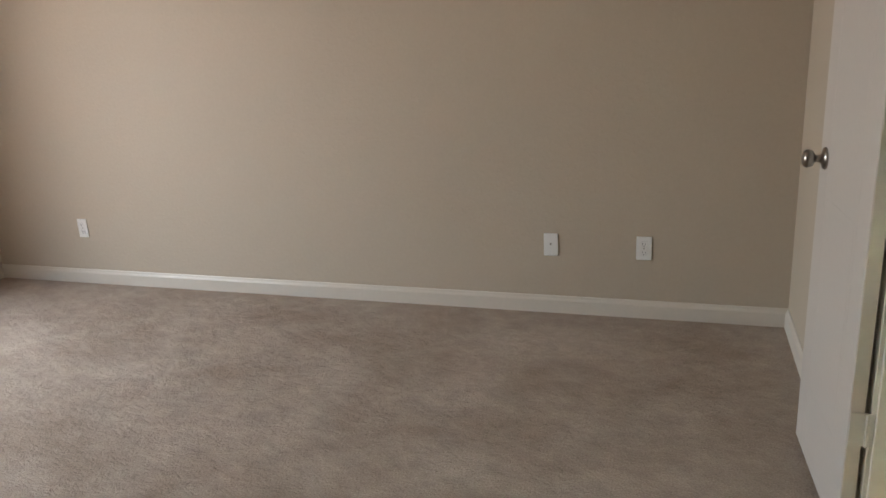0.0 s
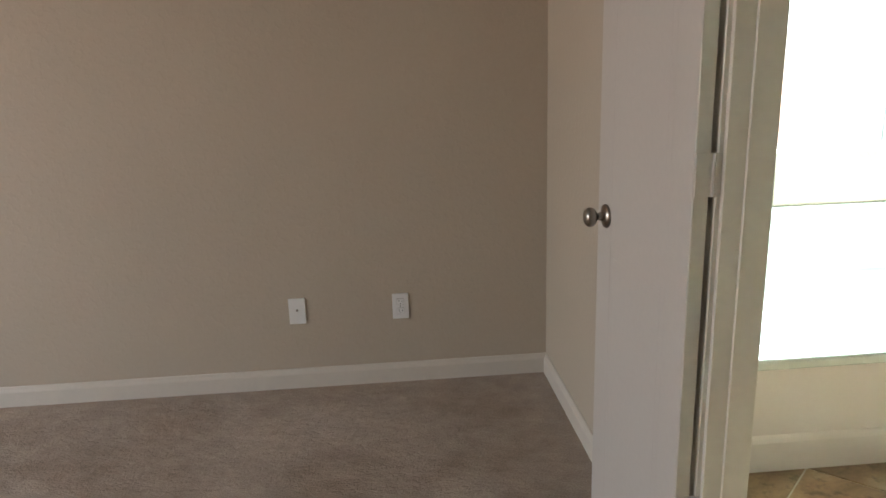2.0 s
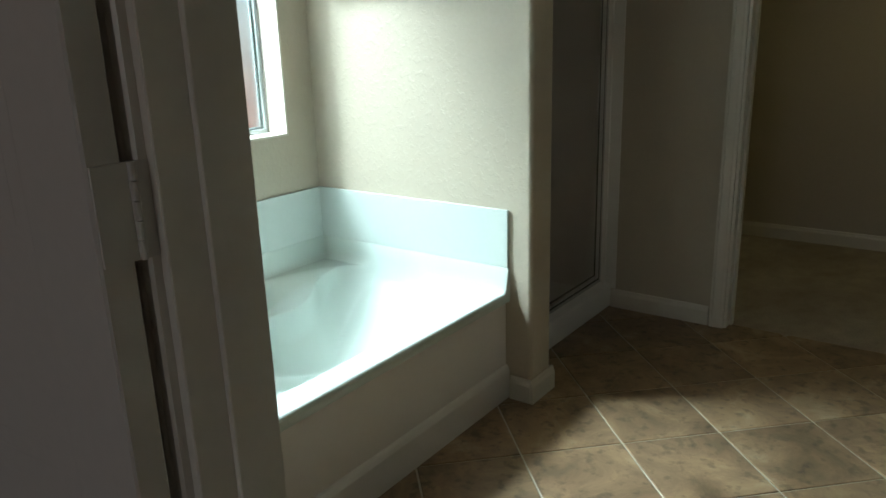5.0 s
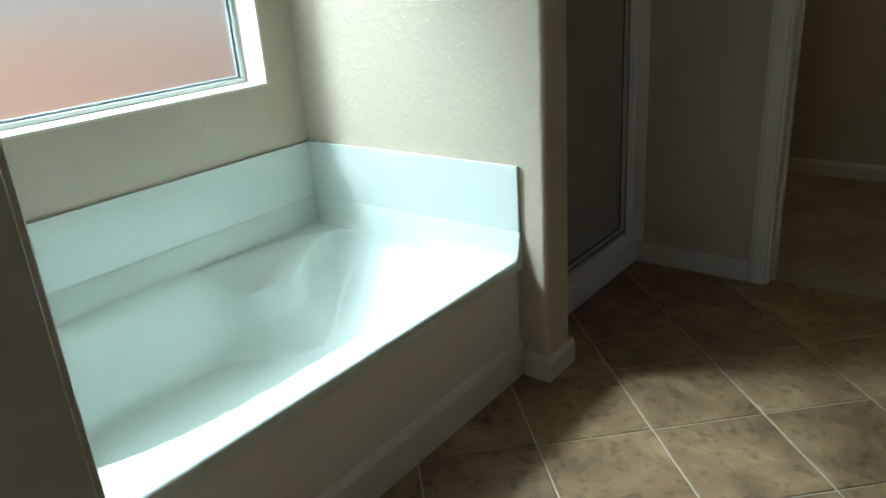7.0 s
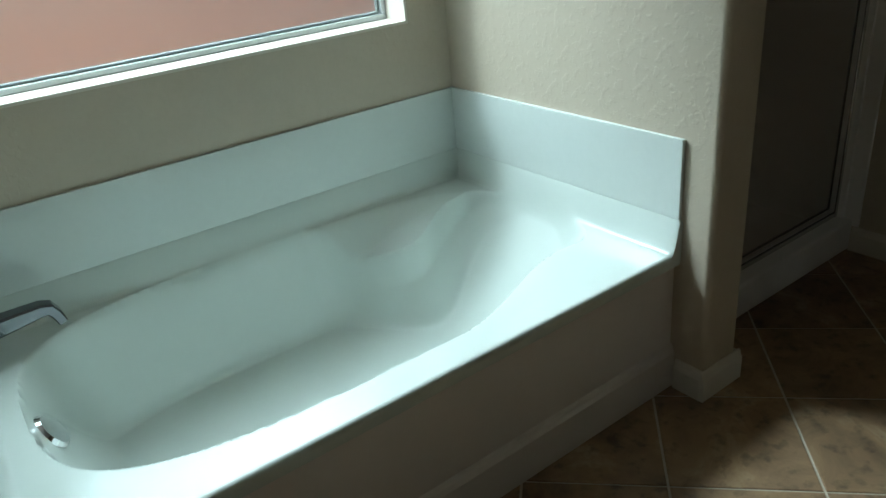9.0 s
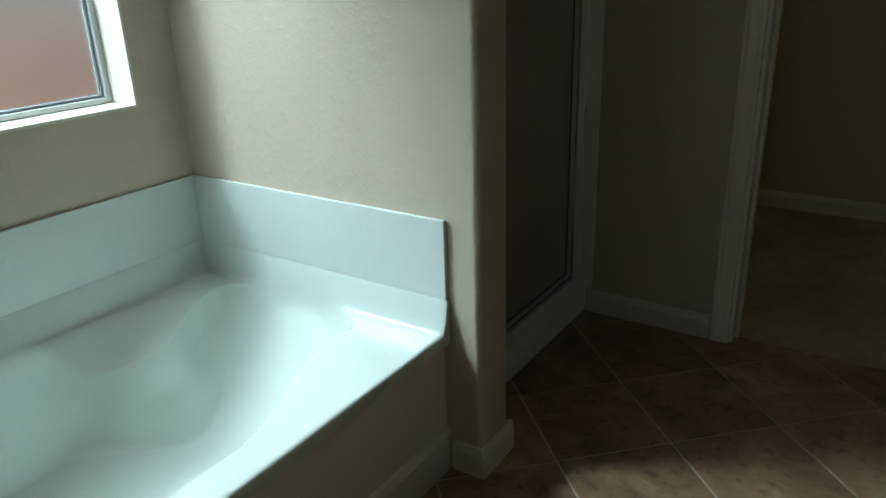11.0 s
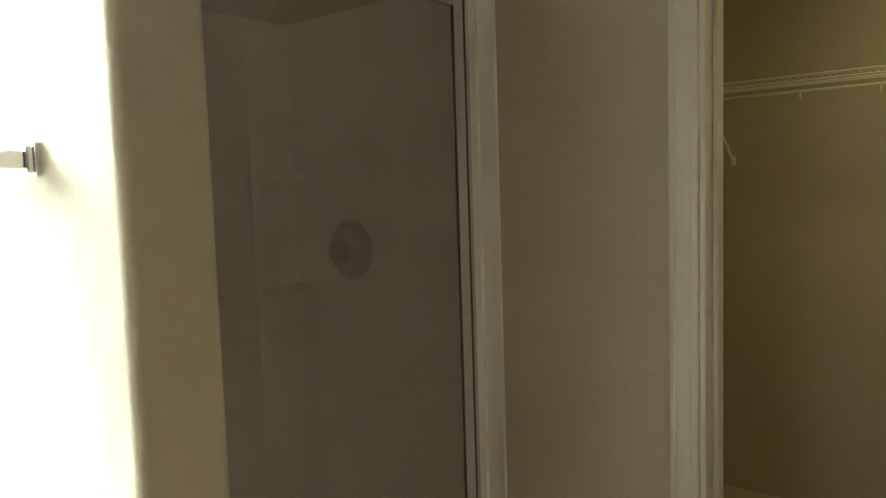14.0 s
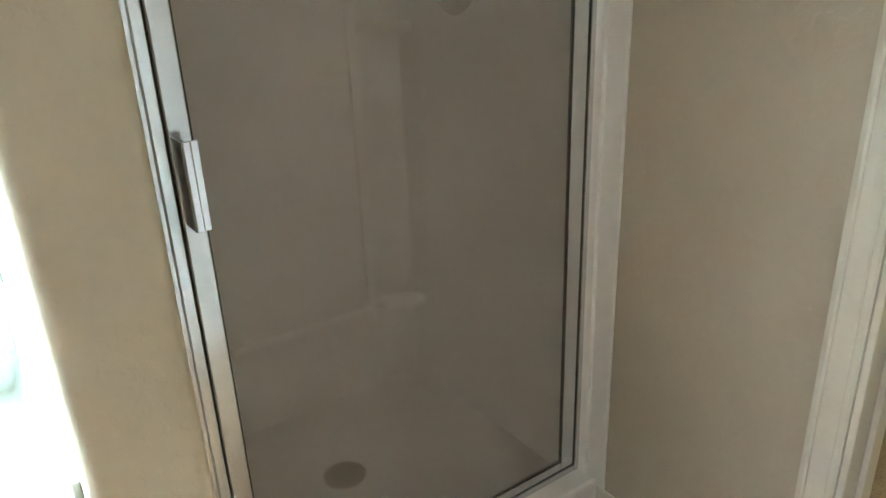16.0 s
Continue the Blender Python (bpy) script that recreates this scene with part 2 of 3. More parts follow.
def lathe(profile, n=32, axis="Z"):
    """A turned solid from (radius, height) pairs."""
    bm = bmesh.new()
    rings = []
    for r, h in profile:
        ring = []
        for i in range(n):
            a = 2 * math.pi * i / n
            c, d = r * math.cos(a), r * math.sin(a)
            co = {"Z": (c, d, h), "X": (h, c, d), "Y": (d, h, c)}[axis]
            ring.append(bm.verts.new(co))
        rings.append(ring)
    for a, b in zip(rings, rings[1:]):
        for i in range(n):
            bm.faces.new((a[i], a[(i + 1) % n], b[(i + 1) % n], b[i]))
    bm.faces.new(list(reversed(rings[0])))
    bm.faces.new(rings[-1])
    bmesh.ops.recalc_face_normals(bm, faces=bm.faces)
    return bm


def shade_auto(ob, degrees=35):
    me = ob.data
    me.polygons.foreach_set("use_smooth", [True] * len(me.polygons))
    me.set_sharp_from_angle(angle=radians(degrees))
    return ob


def extrude_profile(pts, a, b, axis):
    """A moulding: closed profile of (depth, height), run from a to b. axis x: depth along y; axis y: depth along x."""
    bm = bmesh.new()
    ends = []
    for v in (a, b):
        ends.append([bm.verts.new((v, d, h) if axis == "x" else (d, v, h)) for d, h in pts])
    n = len(pts)
    for i in range(n):
        bm.faces.new((ends[0][i], ends[0][(i + 1) % n], ends[1][(i + 1) % n], ends[1][i]))
    bm.faces.new(ends[0])
    bm.faces.new(list(reversed(ends[1])))
    bmesh.ops.recalc_face_normals(bm, faces=bm.faces)
    return bm


def baseboard(axis, face, sign, a, b, h=0.088, t=0.013):
    """Baseboard on a wall face; sign is the way it stands out from the wall."""
    p = [(0.0, 0.0), (t, 0.0), (t, h * 0.72), (t * 0.82, h * 0.80), (t * 0.62, h * 0.86), (t * 0.5, h * 0.95), (t * 0.3, h), (0.0, h)]
    pts = [(face + sign * d, z) for d, z in p]
    ob = mesh_object("baseboard", extrude_profile(pts, a, b, axis), M_WHITE)
    return structure(ob, "white painted wooden baseboard with a moulded top edge")


def casing_profile(w=0.06, t=0.016):
    """Flat to moulded door casing: (across, out) pairs, inner edge at 0."""
    return [(0, 0), (0, t * 0.55), (0.004, t * 0.7), (0.012, t * 0.75), (0.014, t * 0.72), (0.018, t * 0.82), (0.03, t * 0.95), (0.044, t), (0.048, t * 0.86), (0.052, t), (w, t), (w, 0)]


def casing(parent_name, face, sign, y0, y1, z1, w=0.06):
    """Casing round a doorway in a wall that runs along y."""
    bm = bmesh.new()
    prof = casing_profile(w)

    def run(points):
        rows = [[bm.verts.new(p) for p in row] for row in points]
        n = len(prof)
        for a, b in zip(rows, rows[1:]):
            for i in range(n):
                bm.faces.new((a[i], a[(i + 1) % n], b[(i + 1) % n], b[i]))
        bm.faces.new(rows[0])
        bm.faces.new(list(reversed(rows[-1])))
    rows = [[(face + sign * o, y0 - a, 0.0) for a, o in prof],
            [(face + sign * o, y0 - a, z1 + a) for a, o in prof],
            [(face + sign * o, y1 + a, z1 + a) for a, o in prof],
            [(face + sign * o, y1 + a, 0.0) for a, o in prof]]
    run(rows)
    bmesh.ops.recalc_face_normals(bm, faces=bm.faces)
    return structure(mesh_object(parent_name, bm, M_WHITE), "white painted moulded door casing")


def wall(name, *bs, label="beige painted drywall with a light knock-down texture", rounded=False):
    return structure(mesh_object(name, boxes(*bs), M_WALL), label)


# ---- floors, walls, ceiling ----
structure(box("floor_carpet", M_CARPET, (-4.75, -3.0, -0.1, 0.05, NY, 0.0)), "beige cut-pile carpet, worn and trodden")
structure(box("floor_closet", M_CARPET, (EX + 0.06, -0.6, -0.1, 4.55, NY, 0.0)), "beige cut-pile carpet in the closet")
floor_tile = structure(box("floor_tile", M_GROUT, (0.05, -1.6, -0.1, EX + 0.06, NY, -0.004)), "brown mottled ceramic tiles laid diagonally with pale grout")

wall("wall_north", (-4.75, NY, 0, WX0, NY + 0.16, H), (WX0, NY, 0, WX1, NY + 0.16, WZ0), (WX0, NY, WZ1, WX1, NY + 0.16, H), (WX1, NY, 0, 4.55, NY + 0.16, H))
wall("wall_divider", (0, DY1, 0, 0.1, NY, H), (0, -3.0, 0, 0.1, DY0, H), (0, DY0, 2.06, 0.1, DY1, H), (0.1, TY - 0.02, 0, TX, NY, H))
wall("wall_west", (-4.75, -3.0, 0, -4.65, 0.1, H), (-4.75, 1.75, 0, -4.65, NY, H), (-4.75, 0.1, 0, -4.65, 1.75, 0.1), (-4.75, 0.1, 2.1, -4.65, 1.75, H))
wall("wall_south", (-4.75, -3.1, 0, 4.55, -3.0, H), (0.1, -1.7, 0, EX, -1.6, H))
wall("wall_east", (EX, CY1, 0, EX + 0.11, NY, H), (EX, -1.6, 0, EX + 0.11, CY0, H), (EX, CY0, 2.06, EX + 0.11, CY1, H))
wall("wall_closet", (4.44, -0.6, 0, 4.55, NY, H), (EX + 0.11, -0.7, 0, 4.55, -0.6, H))
bm = bmesh.new()
g = add_box(bm, SX, SY, 0, SE, NY, H)
es = [e for e in bm.edges if abs(e.verts[0].co.z - e.verts[1].co.z) > 1 and abs(e.verts[0].co.y - SY) < 0.001]
bmesh.ops.bevel(bm, geom=es, offset=0.018, segments=6, affect="EDGES", profile=0.5)
stub = structure(mesh_object("wall_stub", bm, M_WALL), "beige painted drywall partition end with rounded corners")
shade_auto(stub)
structure(box("ceiling", M_CEIL, (-4.75, -3.1, H, 4.55, NY + 0.16, H + 0.1)), "white painted ceiling")

baseboard("x", NY, -1, -4.65, -0.001)
baseboard("y", 0.0, -1, DY1 + 0.07, NY - 0.014)
baseboard("y", 0.0, -1, -3.0, DY0 - 0.065)
baseboard("y", EX, -1, CY1 + 0.062, 2.02)
baseboard("y", EX, -1, -1.6, CY0 - 0.068)
baseboard("x", -1.6, 1, 0.1, EX)
baseboard("y", 0.1, 1, -1.585, DY0 - 0.065)
baseboard("y", 0.1, 1, DY1 + 0.065, TY - 0.036)
baseboard("x", TY - 0.02, -1, 0.1, TX)
baseboard("y", 4.44, -1, -0.6, NY)
baseboard("x", NY, -1, EX + 0.11, 4.425)
baseboard("y", EX + 0.11, 1, CY1 + 0.062, NY - 0.014)
baseboard("x", SY, -1, SX - 0.012, SE + 0.012)
baseboard("y", SE, 1, SY - 0.001, 2.018)
baseboard("y", SX, -1, SY - 0.001, TY - 0.002)
baseboard("y", -4.65, 1, 1.75, NY - 0.014)

# jamb linings and stops of the two doorways
structure(mesh_object("door_jamb", boxes((-0.002, DY1 - 0.018, 0, 0.102, DY1, 2.06), (-0.002, DY0, 0, 0.102, DY0 + 0.018, 2.06), (-0.002, DY0 + 0.018, 2.042, 0.102, DY1 - 0.018, 2.06),
    (0.040, DY1 - 0.026, 0, 0.100, DY1 - 0.018, 2.042), (0.038, DY0 + 0.018, 0, 0.072, DY0 + 0.029, 2.042), bevel=0.0015, seg=1), M_WHITE), "white painted door jamb with a stop")
casing("casing_bedroom", -0.002, -1, DY0 + 0.006, DY1 - 0.006, 2.055)
casing("casing_bath", 0.102, 1, DY0 + 0.006, DY1 - 0.006, 2.055)
structure(mesh_object("closet_jamb", boxes((EX - 0.002, CY1 - 0.018, 0, EX + 0.112, CY1, 2.06), (EX - 0.002, CY0, 0, EX + 0.112, CY0 + 0.018, 2.06), (EX - 0.002, CY0 + 0.018, 2.042, EX + 0.112, CY1 - 0.018, 2.06),
    (EX + 0.045, CY1 - 0.029, 0, EX + 0.08, CY1 - 0.018, 2.042), (EX + 0.045, CY0 + 0.018, 0, EX + 0.08, CY0 + 0.029, 2.042), bevel=0.0015, seg=1), M_WHITE), "white painted door jamb with a stop")
casing("casing_closet", EX - 0.002, -1, CY0 + 0.006, CY1 - 0.006, 2.055)
casing("casing_closet_inner", EX + 0.112, 1, CY0 + 0.006, CY1 - 0.006, 2.055)

# ---- bathroom window ----
window = tagged(empty("window_1", "white framed frosted glass window over the bathtub", "window"), kind="structure")
GY = NY + 0.118
part("window_sill", boxes((WX0 + 0.008, NY + 0.001, WZ0, WX1 - 0.008, GY, WZ0 + 0.008), (WX0, NY + 0.001, WZ0, WX0 + 0.008, GY, WZ1), (WX1 - 0.008, NY + 0.001, WZ0, WX1, GY, WZ1), (WX0 + 0.008, NY + 0.001, WZ1 - 0.008, WX1 - 0.008, GY, WZ1)), M_WHITE, window)
fx0, fx1, fz0, fz1 = WX0 + 0.008, WX1 - 0.008, WZ0 + 0.008, WZ1 - 0.008
part("window_frame", boxes((fx0, GY - 0.012, fz0, fx1, GY + 0.03, fz0 + 0.016), (fx0, GY - 0.012, fz1 - 0.016, fx1, GY + 0.03, fz1), (fx0, GY - 0.012, fz0 + 0.016, fx0 + 0.016, GY + 0.03, fz1 - 0.016), (fx1 - 0.016, GY - 0.012, fz0 + 0.016, fx1, GY + 0.03, fz1 - 0.016), bevel=0.002, seg=1), M_ALU, window)
q = 0.016
part("sash", boxes((fx0 + q, GY, fz0 + q, fx1 - q, GY + 0.02, fz0 + q + 0.008), (fx0 + q, GY, fz1 - q - 0.008, fx1 - q, GY + 0.02, fz1 - q), (fx0 + q, GY, fz0 + q + 0.008, fx0 + q + 0.008, GY + 0.02, fz1 - q - 0.008), (fx1 - q - 0.008, GY, fz0 + q + 0.008, fx1 - q, GY + 0.02, fz1 - q - 0.008), bevel=0.002, seg=1), M_SASH, window)
pane = part("pane", boxes((fx0 + q + 0.006, GY + 0.007, fz0 + q + 0.006, fx1 - q - 0.006, GY + 0.012, fz1 - q - 0.006)), M_FROST, window)
pane.visible_shadow = False

# ---- bathtub ----


def smooth01(t):
    t = min(1.0, max(0.0, t))
    return t * t * (3 - 2 * t)


TUB_MID, TUB_A, TUB_B = (0.79, 0.48), 0.70, 0.385   # middle of the basin, half its length and half its width


def basin_half_width(u):
    """Half the width of the basin's rim at u."""
    t = abs((u - TUB_MID[0]) / TUB_A)
    return 0.0 if t >= 1 else TUB_B * (1 - t ** 3.3) ** (1 / 3.3)


def hollow_half_width(u, back):
    """Half the width of the deep hollow: it narrows towards the round head rest, and more so at the arm rest along the back."""
    if u < 0.90:
        return basin_half_width(u) + 0.002
    if u >= 1.40:
        return 0.255 * math.sqrt(max(0.0, 1 - ((u - 1.40) / 0.112) ** 2))
    wide = basin_half_width(0.90) + 0.002
    if not back:
        return wide - (wide - 0.255) * smooth01((u - 0.90) / 0.42)
    if u < 1.16:
        return wide - 0.212 * smooth01((u - 0.90) / 0.26)
    return wide - 0.212 + (0.467 - wide) * smooth01((u - 1.16) / 0.20)


def tub_height(x, y):
    """Height of the tub's inner face above the floor."""
    u, v = x - TX, y - TY
    L, W = SX - TX, NY - TY
    rim = 0.41
    # coved flange along the three walls
    edge = min(u, L - u, W - v)
    if edge < 0.045:
        rim += 0.087 * min(1.0, (0.045 - edge) / 0.031) ** 2.4
    dv, back = abs(v - TUB_MID[1]), v > TUB_MID[1]
    outer = basin_half_width(u) - dv
    outer_in = min(outer, (u - 0.09) * 1.2)
    # arm rests: shallow shoulders that rise to the deck at the head end
    arm = (0.014 + 0.112 * (1 - smooth01((u - 0.90) / 0.44))) * smooth01(outer_in / 0.10) * smooth01((u - 0.78) / 0.14) if back and outer_in > 0 else 0.0
    inner = hollow_half_width(u, back) - dv
    if inner <= 0:
        return rim - arm
    rest = smooth01((u - 0.84) / 0.26) if back else 0.0
    wall = (1 - rest) * smooth01(inner / 0.10) ** 0.6 + rest * (0.45 * smooth01((inner + 0.004) / 0.026) + 0.55 * smooth01(inner / 0.12))
    foot = smooth01((u - 0.088) / 0.17) ** 0.6
    head = smooth01((1.515 - u) / 0.46) ** 0.5
    deep = 0.285 * foot * head + 0.012 * smooth01(inner / 0.04)
    return rim - arm * (1 - wall) - max(deep, arm + 0.012 * smooth01((u - 0.78) / 0.14)) * wall


tub = empty("bathtub", "glossy white acrylic soaking bathtub with a moulded arm rest, empty", "bathtub", at=(TX, TY, 0))
NX_, NY_ = 300, 190
bm = bmesh.new()
grid = []
for i in range(NX_ + 1):
    col = []
    for j in range(NY_ + 1):
        x = TX + 0.001 + (SX - TX - 0.002) * i / NX_
        y = TY + (NY - 0.001 - TY) * j / NY_
        z = tub_height(x, y)
        if j < 2:
            z -= (0.006, 0.0015)[j]
        col.append(bm.verts.new((x - TX, y - TY, z)))
    grid.append(col)
for i in range(NX_):
    for j in range(NY_):
        bm.faces.new((grid[i][j], grid[i + 1][j], grid[i + 1][j + 1], grid[i][j + 1]))
low = [[bm.verts.new((c[0].co.x, dy, z)) for c in grid] for dy, z in ((0.0, 0.392), (0.003, 0.372), (0.014, 0.368), (0.02, 0.36))]
prev = [c[0] for c in grid]
for row in low:
    for i in range(NX_):
        bm.faces.new((prev[i], row[i], row[i + 1], prev[i + 1]))
    prev = row
bmesh.ops.recalc_face_normals(bm, faces=bm.faces)
shell = part("shell", bm, M_TUB, tub)
shade_auto(shell, 50)
ap = mesh_object("apron", boxes((0.001, 0.018, 0.0, SX - TX - 0.001, 0.04, 0.365), bevel=0.003), M_APRON, tub, label="plain white panel under the tub's front lip")
p = [(0.018, 0.0), (0.004, 0.0), (0.004, 0.105), (0.008, 0.118), (0.012, 0.124), (0.018, 0.128)]
part("apron_base", extrude_profile(p, 0.001, SX - TX - 0.001, "x"), M_APRON, tub)
dr = part("drain", lathe([(0.001, 0.0), (0.03, 0.0), (0.032, 0.003), (0.026, 0.006), (0.012, 0.009), (0.001, 0.01)]), M_CHROME, tub, "round chrome drain")
dr.location = (0.30, 0.455, tub_height(TX + 0.30, TY + 0.455) - 0.001)
shade_auto(dr)
ov = part("overflow_plate", lathe([(0.001, -0.004), (0.043, -0.004), (0.045, 0.007), (0.038, 0.016), (0.015, 0.020), (0.001, 0.021)], axis="X"), M_CHROME, tub, "round chrome overflow plate")
uo = next(k / 1000 for k in range(80, 500) if tub_height(TX + k / 1000, TY + 0.50) < 0.335)
ov.location = (uo - 0.002, 0.50, 0.335)
ov.rotation_euler = (0, radians(-30), radians(-8))
shade_auto(ov)

spout = empty("tub_spout", "polished chrome tub spout with a square-edged tip", "faucet", at=(TX + 0.002, 2.705, 0.488))
bm = bmesh.new()
ringsp = []
path = [(0.0005, -0.006, 0.025, 0.027), (0.05, -0.003, 0.025, 0.025), (0.11, 0.002, 0.023, 0.021), (0.165, 0.006, 0.022, 0.017), (0.192, 0.008, 0.021, 0.015), (0.208, 0.004, 0.020, 0.014), (0.218, -0.012, 0.019, 0.012), (0.226, -0.036, 0.019, 0.011)]
for k, (x, z, w, h) in enumerate(path):
    a = path[max(0, k - 1)]
    c = path[min(len(path) - 1, k + 1)]
    an = math.atan2(c[1] - a[1], c[0] - a[0])
    ring = []
    for cu, su in ((1, 0.72), (0.78, 1), (-0.78, 1), (-1, 0.72), (-1, -0.72), (-0.78, -1), (0.78, -1), (1, -0.72)):
        off = h * su
        ring.append(bm.verts.new((x - math.sin(an) * off, w * cu, z + math.cos(an) * off)))
    ringsp.append(ring)
for a, c in zip(ringsp, ringsp[1:]):
    for i in range(8):
        bm.faces.new((a[i], a[(i + 1) % 8], c[(i + 1) % 8], c[i]))
bm.faces.new(ringsp[0])
bm.faces.new(list(reversed(ringsp[-1])))
bmesh.ops.recalc_face_normals(bm, faces=bm.faces)
# plain chrome neck, coloured dark in place of what it mirrors
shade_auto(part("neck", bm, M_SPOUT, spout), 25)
shade_auto(part("base_ring", lathe([(0.001, 0.0005), (0.036, 0.0005), (0.036, 0.004), (0.031, 0.009), (0.001, 0.010)], axis="X"), M_CHROME, spout))

# wall panels round the tub
for nm, b in (("splash_panel", (TX + 0.012, NY - 0.012, 0.497, SX - 0.012, NY - 0.0005, 0.702)),
              ("splash_panel", (SX - 0.012, TY + 0.004, 0.497, SX - 0.0005, NY - 0.0005, 0.702)),
              ("splash_panel", (TX + 0.0005, TY + 0.004, 0.497, TX + 0.012, NY - 0.0005, 0.702))):
    sp = box(nm, M_PANEL, b, bevel=0.002)
    tagged(sp, "white cultured-marble splash panel above the bathtub rim", "wall panel", "splash panels round the bathtub")

# ---- towel bar ----
bar = empty("towel_bar", "towel bar with a square white rod between square chrome brackets", "towel bar", at=(SX, 2.43, 1.498))
part("rod", boxes((-0.075, -0.30, -0.010, -0.055, 0.30, 0.010), bevel=0.003), M_BAR, bar, "square translucent white rod")
for sgn in (-1, 1):
    bracket = part("bracket", boxes((-0.010, sgn * 0.318 - 0.026, -0.026, -0.0005, sgn * 0.318 + 0.026, 0.026), (-0.020, sgn * 0.318 - 0.020, -0.020, -0.010, sgn * 0.318 + 0.020, 0.020), (-0.080, sgn * 0.318 - 0.012, -0.013, -0.020, sgn * 0.318 + 0.012, 0.013), bevel=0.0025), M_CHROME, bar, "square chrome bracket")
    part("sleeve", boxes((-0.082, min(sgn * 0.27, sgn * 0.3055), -0.013, -0.050, max(sgn * 0.27, sgn * 0.3055), 0.013), bevel=0.0025), M_ALUB, bracket)

# ---- shower ----
shower = empty("shower_stall", "white fibreglass shower stall with moulded corner shelves", "shower", at=(SE, 2.02, 0))
SW, SD = EX - SE, NY - 2.02
part("pan", boxes((0.001, 0.0, 0.0, SW - 0.001, 0.085, 0.118), (0.001, 0.085, 0.0, SW - 0.001, SD - 0.001, 0.075), bevel=0.012, seg=3), M_FIBRE, shower)
bm = boxes((0.001, 0.03, 0.118, 0.022, SD - 0.02, 1.96), (SW - 0.022, 0.03, 0.118, SW - 0.001, SD - 0.02, 1.96), (0.001, 0.087, 0.074, 0.022, SD - 0.02, 0.118), (SW - 0.022, 0.087, 0.074, SW - 0.001, SD - 0.02, 0.118))
part("side_wall", bm, M_FIBRE, shower)
bm = boxes((0.001, SD - 0.045, 0.07, SW - 0.001, SD - 0.001, 1.97), bevel=0.01, seg=3)
part("back_wall", bm, M_FIBRE, shower)
part("base_ledge", boxes((0.022, SD - 0.078, 0.07, SW - 0.165, SD - 0.044, 0.335), bevel=0.012, seg=3), M_FIBRE, shower)
bm = boxes((0.001, 0.012, 0.10, 0.030, 0.032, 1.96), (SW - 0.010, -0.022, 0.092, SW - 0.001, 0.046, 1.96), bevel=0.004)
part("flange", bm, M_FIBRE, shower)
# corner column with shelves
bm = bmesh.new()
cx0, cy0 = SW - 0.175, SD - 0.045
pts = [(cx0, cy0 + 0.001), (cx0, cy0 - 0.012), (SW - 0.15, cy0 - 0.016), (SW - 0.045, cy0 - 0.055), (SW - 0.022, cy0 - 0.12)]
lo = [bm.verts.new((x, y, 0.072)) for x, y in pts + [(SW - 0.02, cy0)]]
hi = [bm.verts.new((x, y, 1.93)) for x, y in pts + [(SW - 0.02, cy0)]]
for i in range(len(lo)):
    k = (i + 1) % len(lo)
    bm.faces.new((lo[i], lo[k], hi[k], hi[i]))
bm.faces.new(hi)
bmesh.ops.recalc_face_normals(bm, faces=bm.faces)
part("corner_column", bm, M_FIBRE, shower)
for z in (1.49, 1.14, 0.35):
    bm = bmesh.new()
    add_box(bm, SW - 0.155, cy0 - 0.10, z - 0.02, SW - 0.022, cy0 - 0.012, z + 0.012, bevel=0.012, seg=3)
    shade_auto(part("shelf", bm, M_FIBRE, shower))
dr = part("drain", lathe([(0.001, 0.0), (0.052, 0.0), (0.055, 0.002), (0.050, 0.005), (0.001, 0.006)]), M_NICKEL, shower, "round metal shower drain")
dr.location = (2.317 - SE, 2.46 - 2.02, 0.074)
bm = bmesh.new()
for i in range(-3, 4):
    for j in range(-3, 4):
        if i * i + j * j < 12:
            add_cyl(bm, (2.317 - SE + i * 0.011, 0.44 + j * 0.011, 0.0795), (2.317 - SE + i * 0.011, 0.44 + j * 0.011, 0.0812), 0.0035, n=8)
part("drain_hole", bm, M_GASKET, shower)

valve = empty("shower_valve", "round chrome shower valve plate with a clear knob", "shower valve", at=(EX - 0.022, 2.53, 1.26))
shade_auto(part("escutcheon", lathe([(0.001, 0.001), (0.088, 0.0), (0.09, -0.004), (0.082, -0.010), (0.055, -0.016), (0.03, -0.018), (0.001, -0.018)], axis="X"), M_NICKEL, valve))
shade_auto(part("knob", lathe([(0.001, -0.018), (0.018, -0.018), (0.016, -0.03), (0.03, -0.034), (0.034, -0.05), (0.031, -0.066), (0.02, -0.07), (0.001, -0.071)], axis="X"), M_KNOBCLEAR, valve, "faceted clear plastic knob"))

# ---- shower door ----
FY = 2.09
sdoor = empty("shower_door", "framed obscure glass shower door, closed, in bright aluminium", "shower door", at=(1.885, FY, 0.118))
ox = 1.885
rx = EX - 0.001 - ox
fr = part("frame", boxes((0.0, -0.018, 0.0, 0.044, 0.016, 1.80), (0.026, -0.023, 0.0, 0.044, -0.018, 1.80), (2.751 - ox, -0.020, 0.0, rx, 0.016, 1.80), (0.044, -0.018, 0.0, 2.751 - ox, 0.016, 0.016), (0.0, -0.018, 1.80, rx, 0.016, 1.83), bevel=0.002), M_ALUB, sdoor, "bright aluminium outer frame")
leaf = part("door_leaf", boxes((0.048, -0.020, 0.024, 0.081, 0.0, 1.795), (2.706 - ox, -0.018, 0.024, 2.746 - ox, -0.004, 1.795), (0.081, -0.018, 0.024, 2.706 - ox, 0.0, 0.047), (0.081, -0.018, 1.768, 2.706 - ox, 0.0, 1.795), bevel=0.0025), M_ALUB, sdoor, "bright aluminium door stiles and rails")
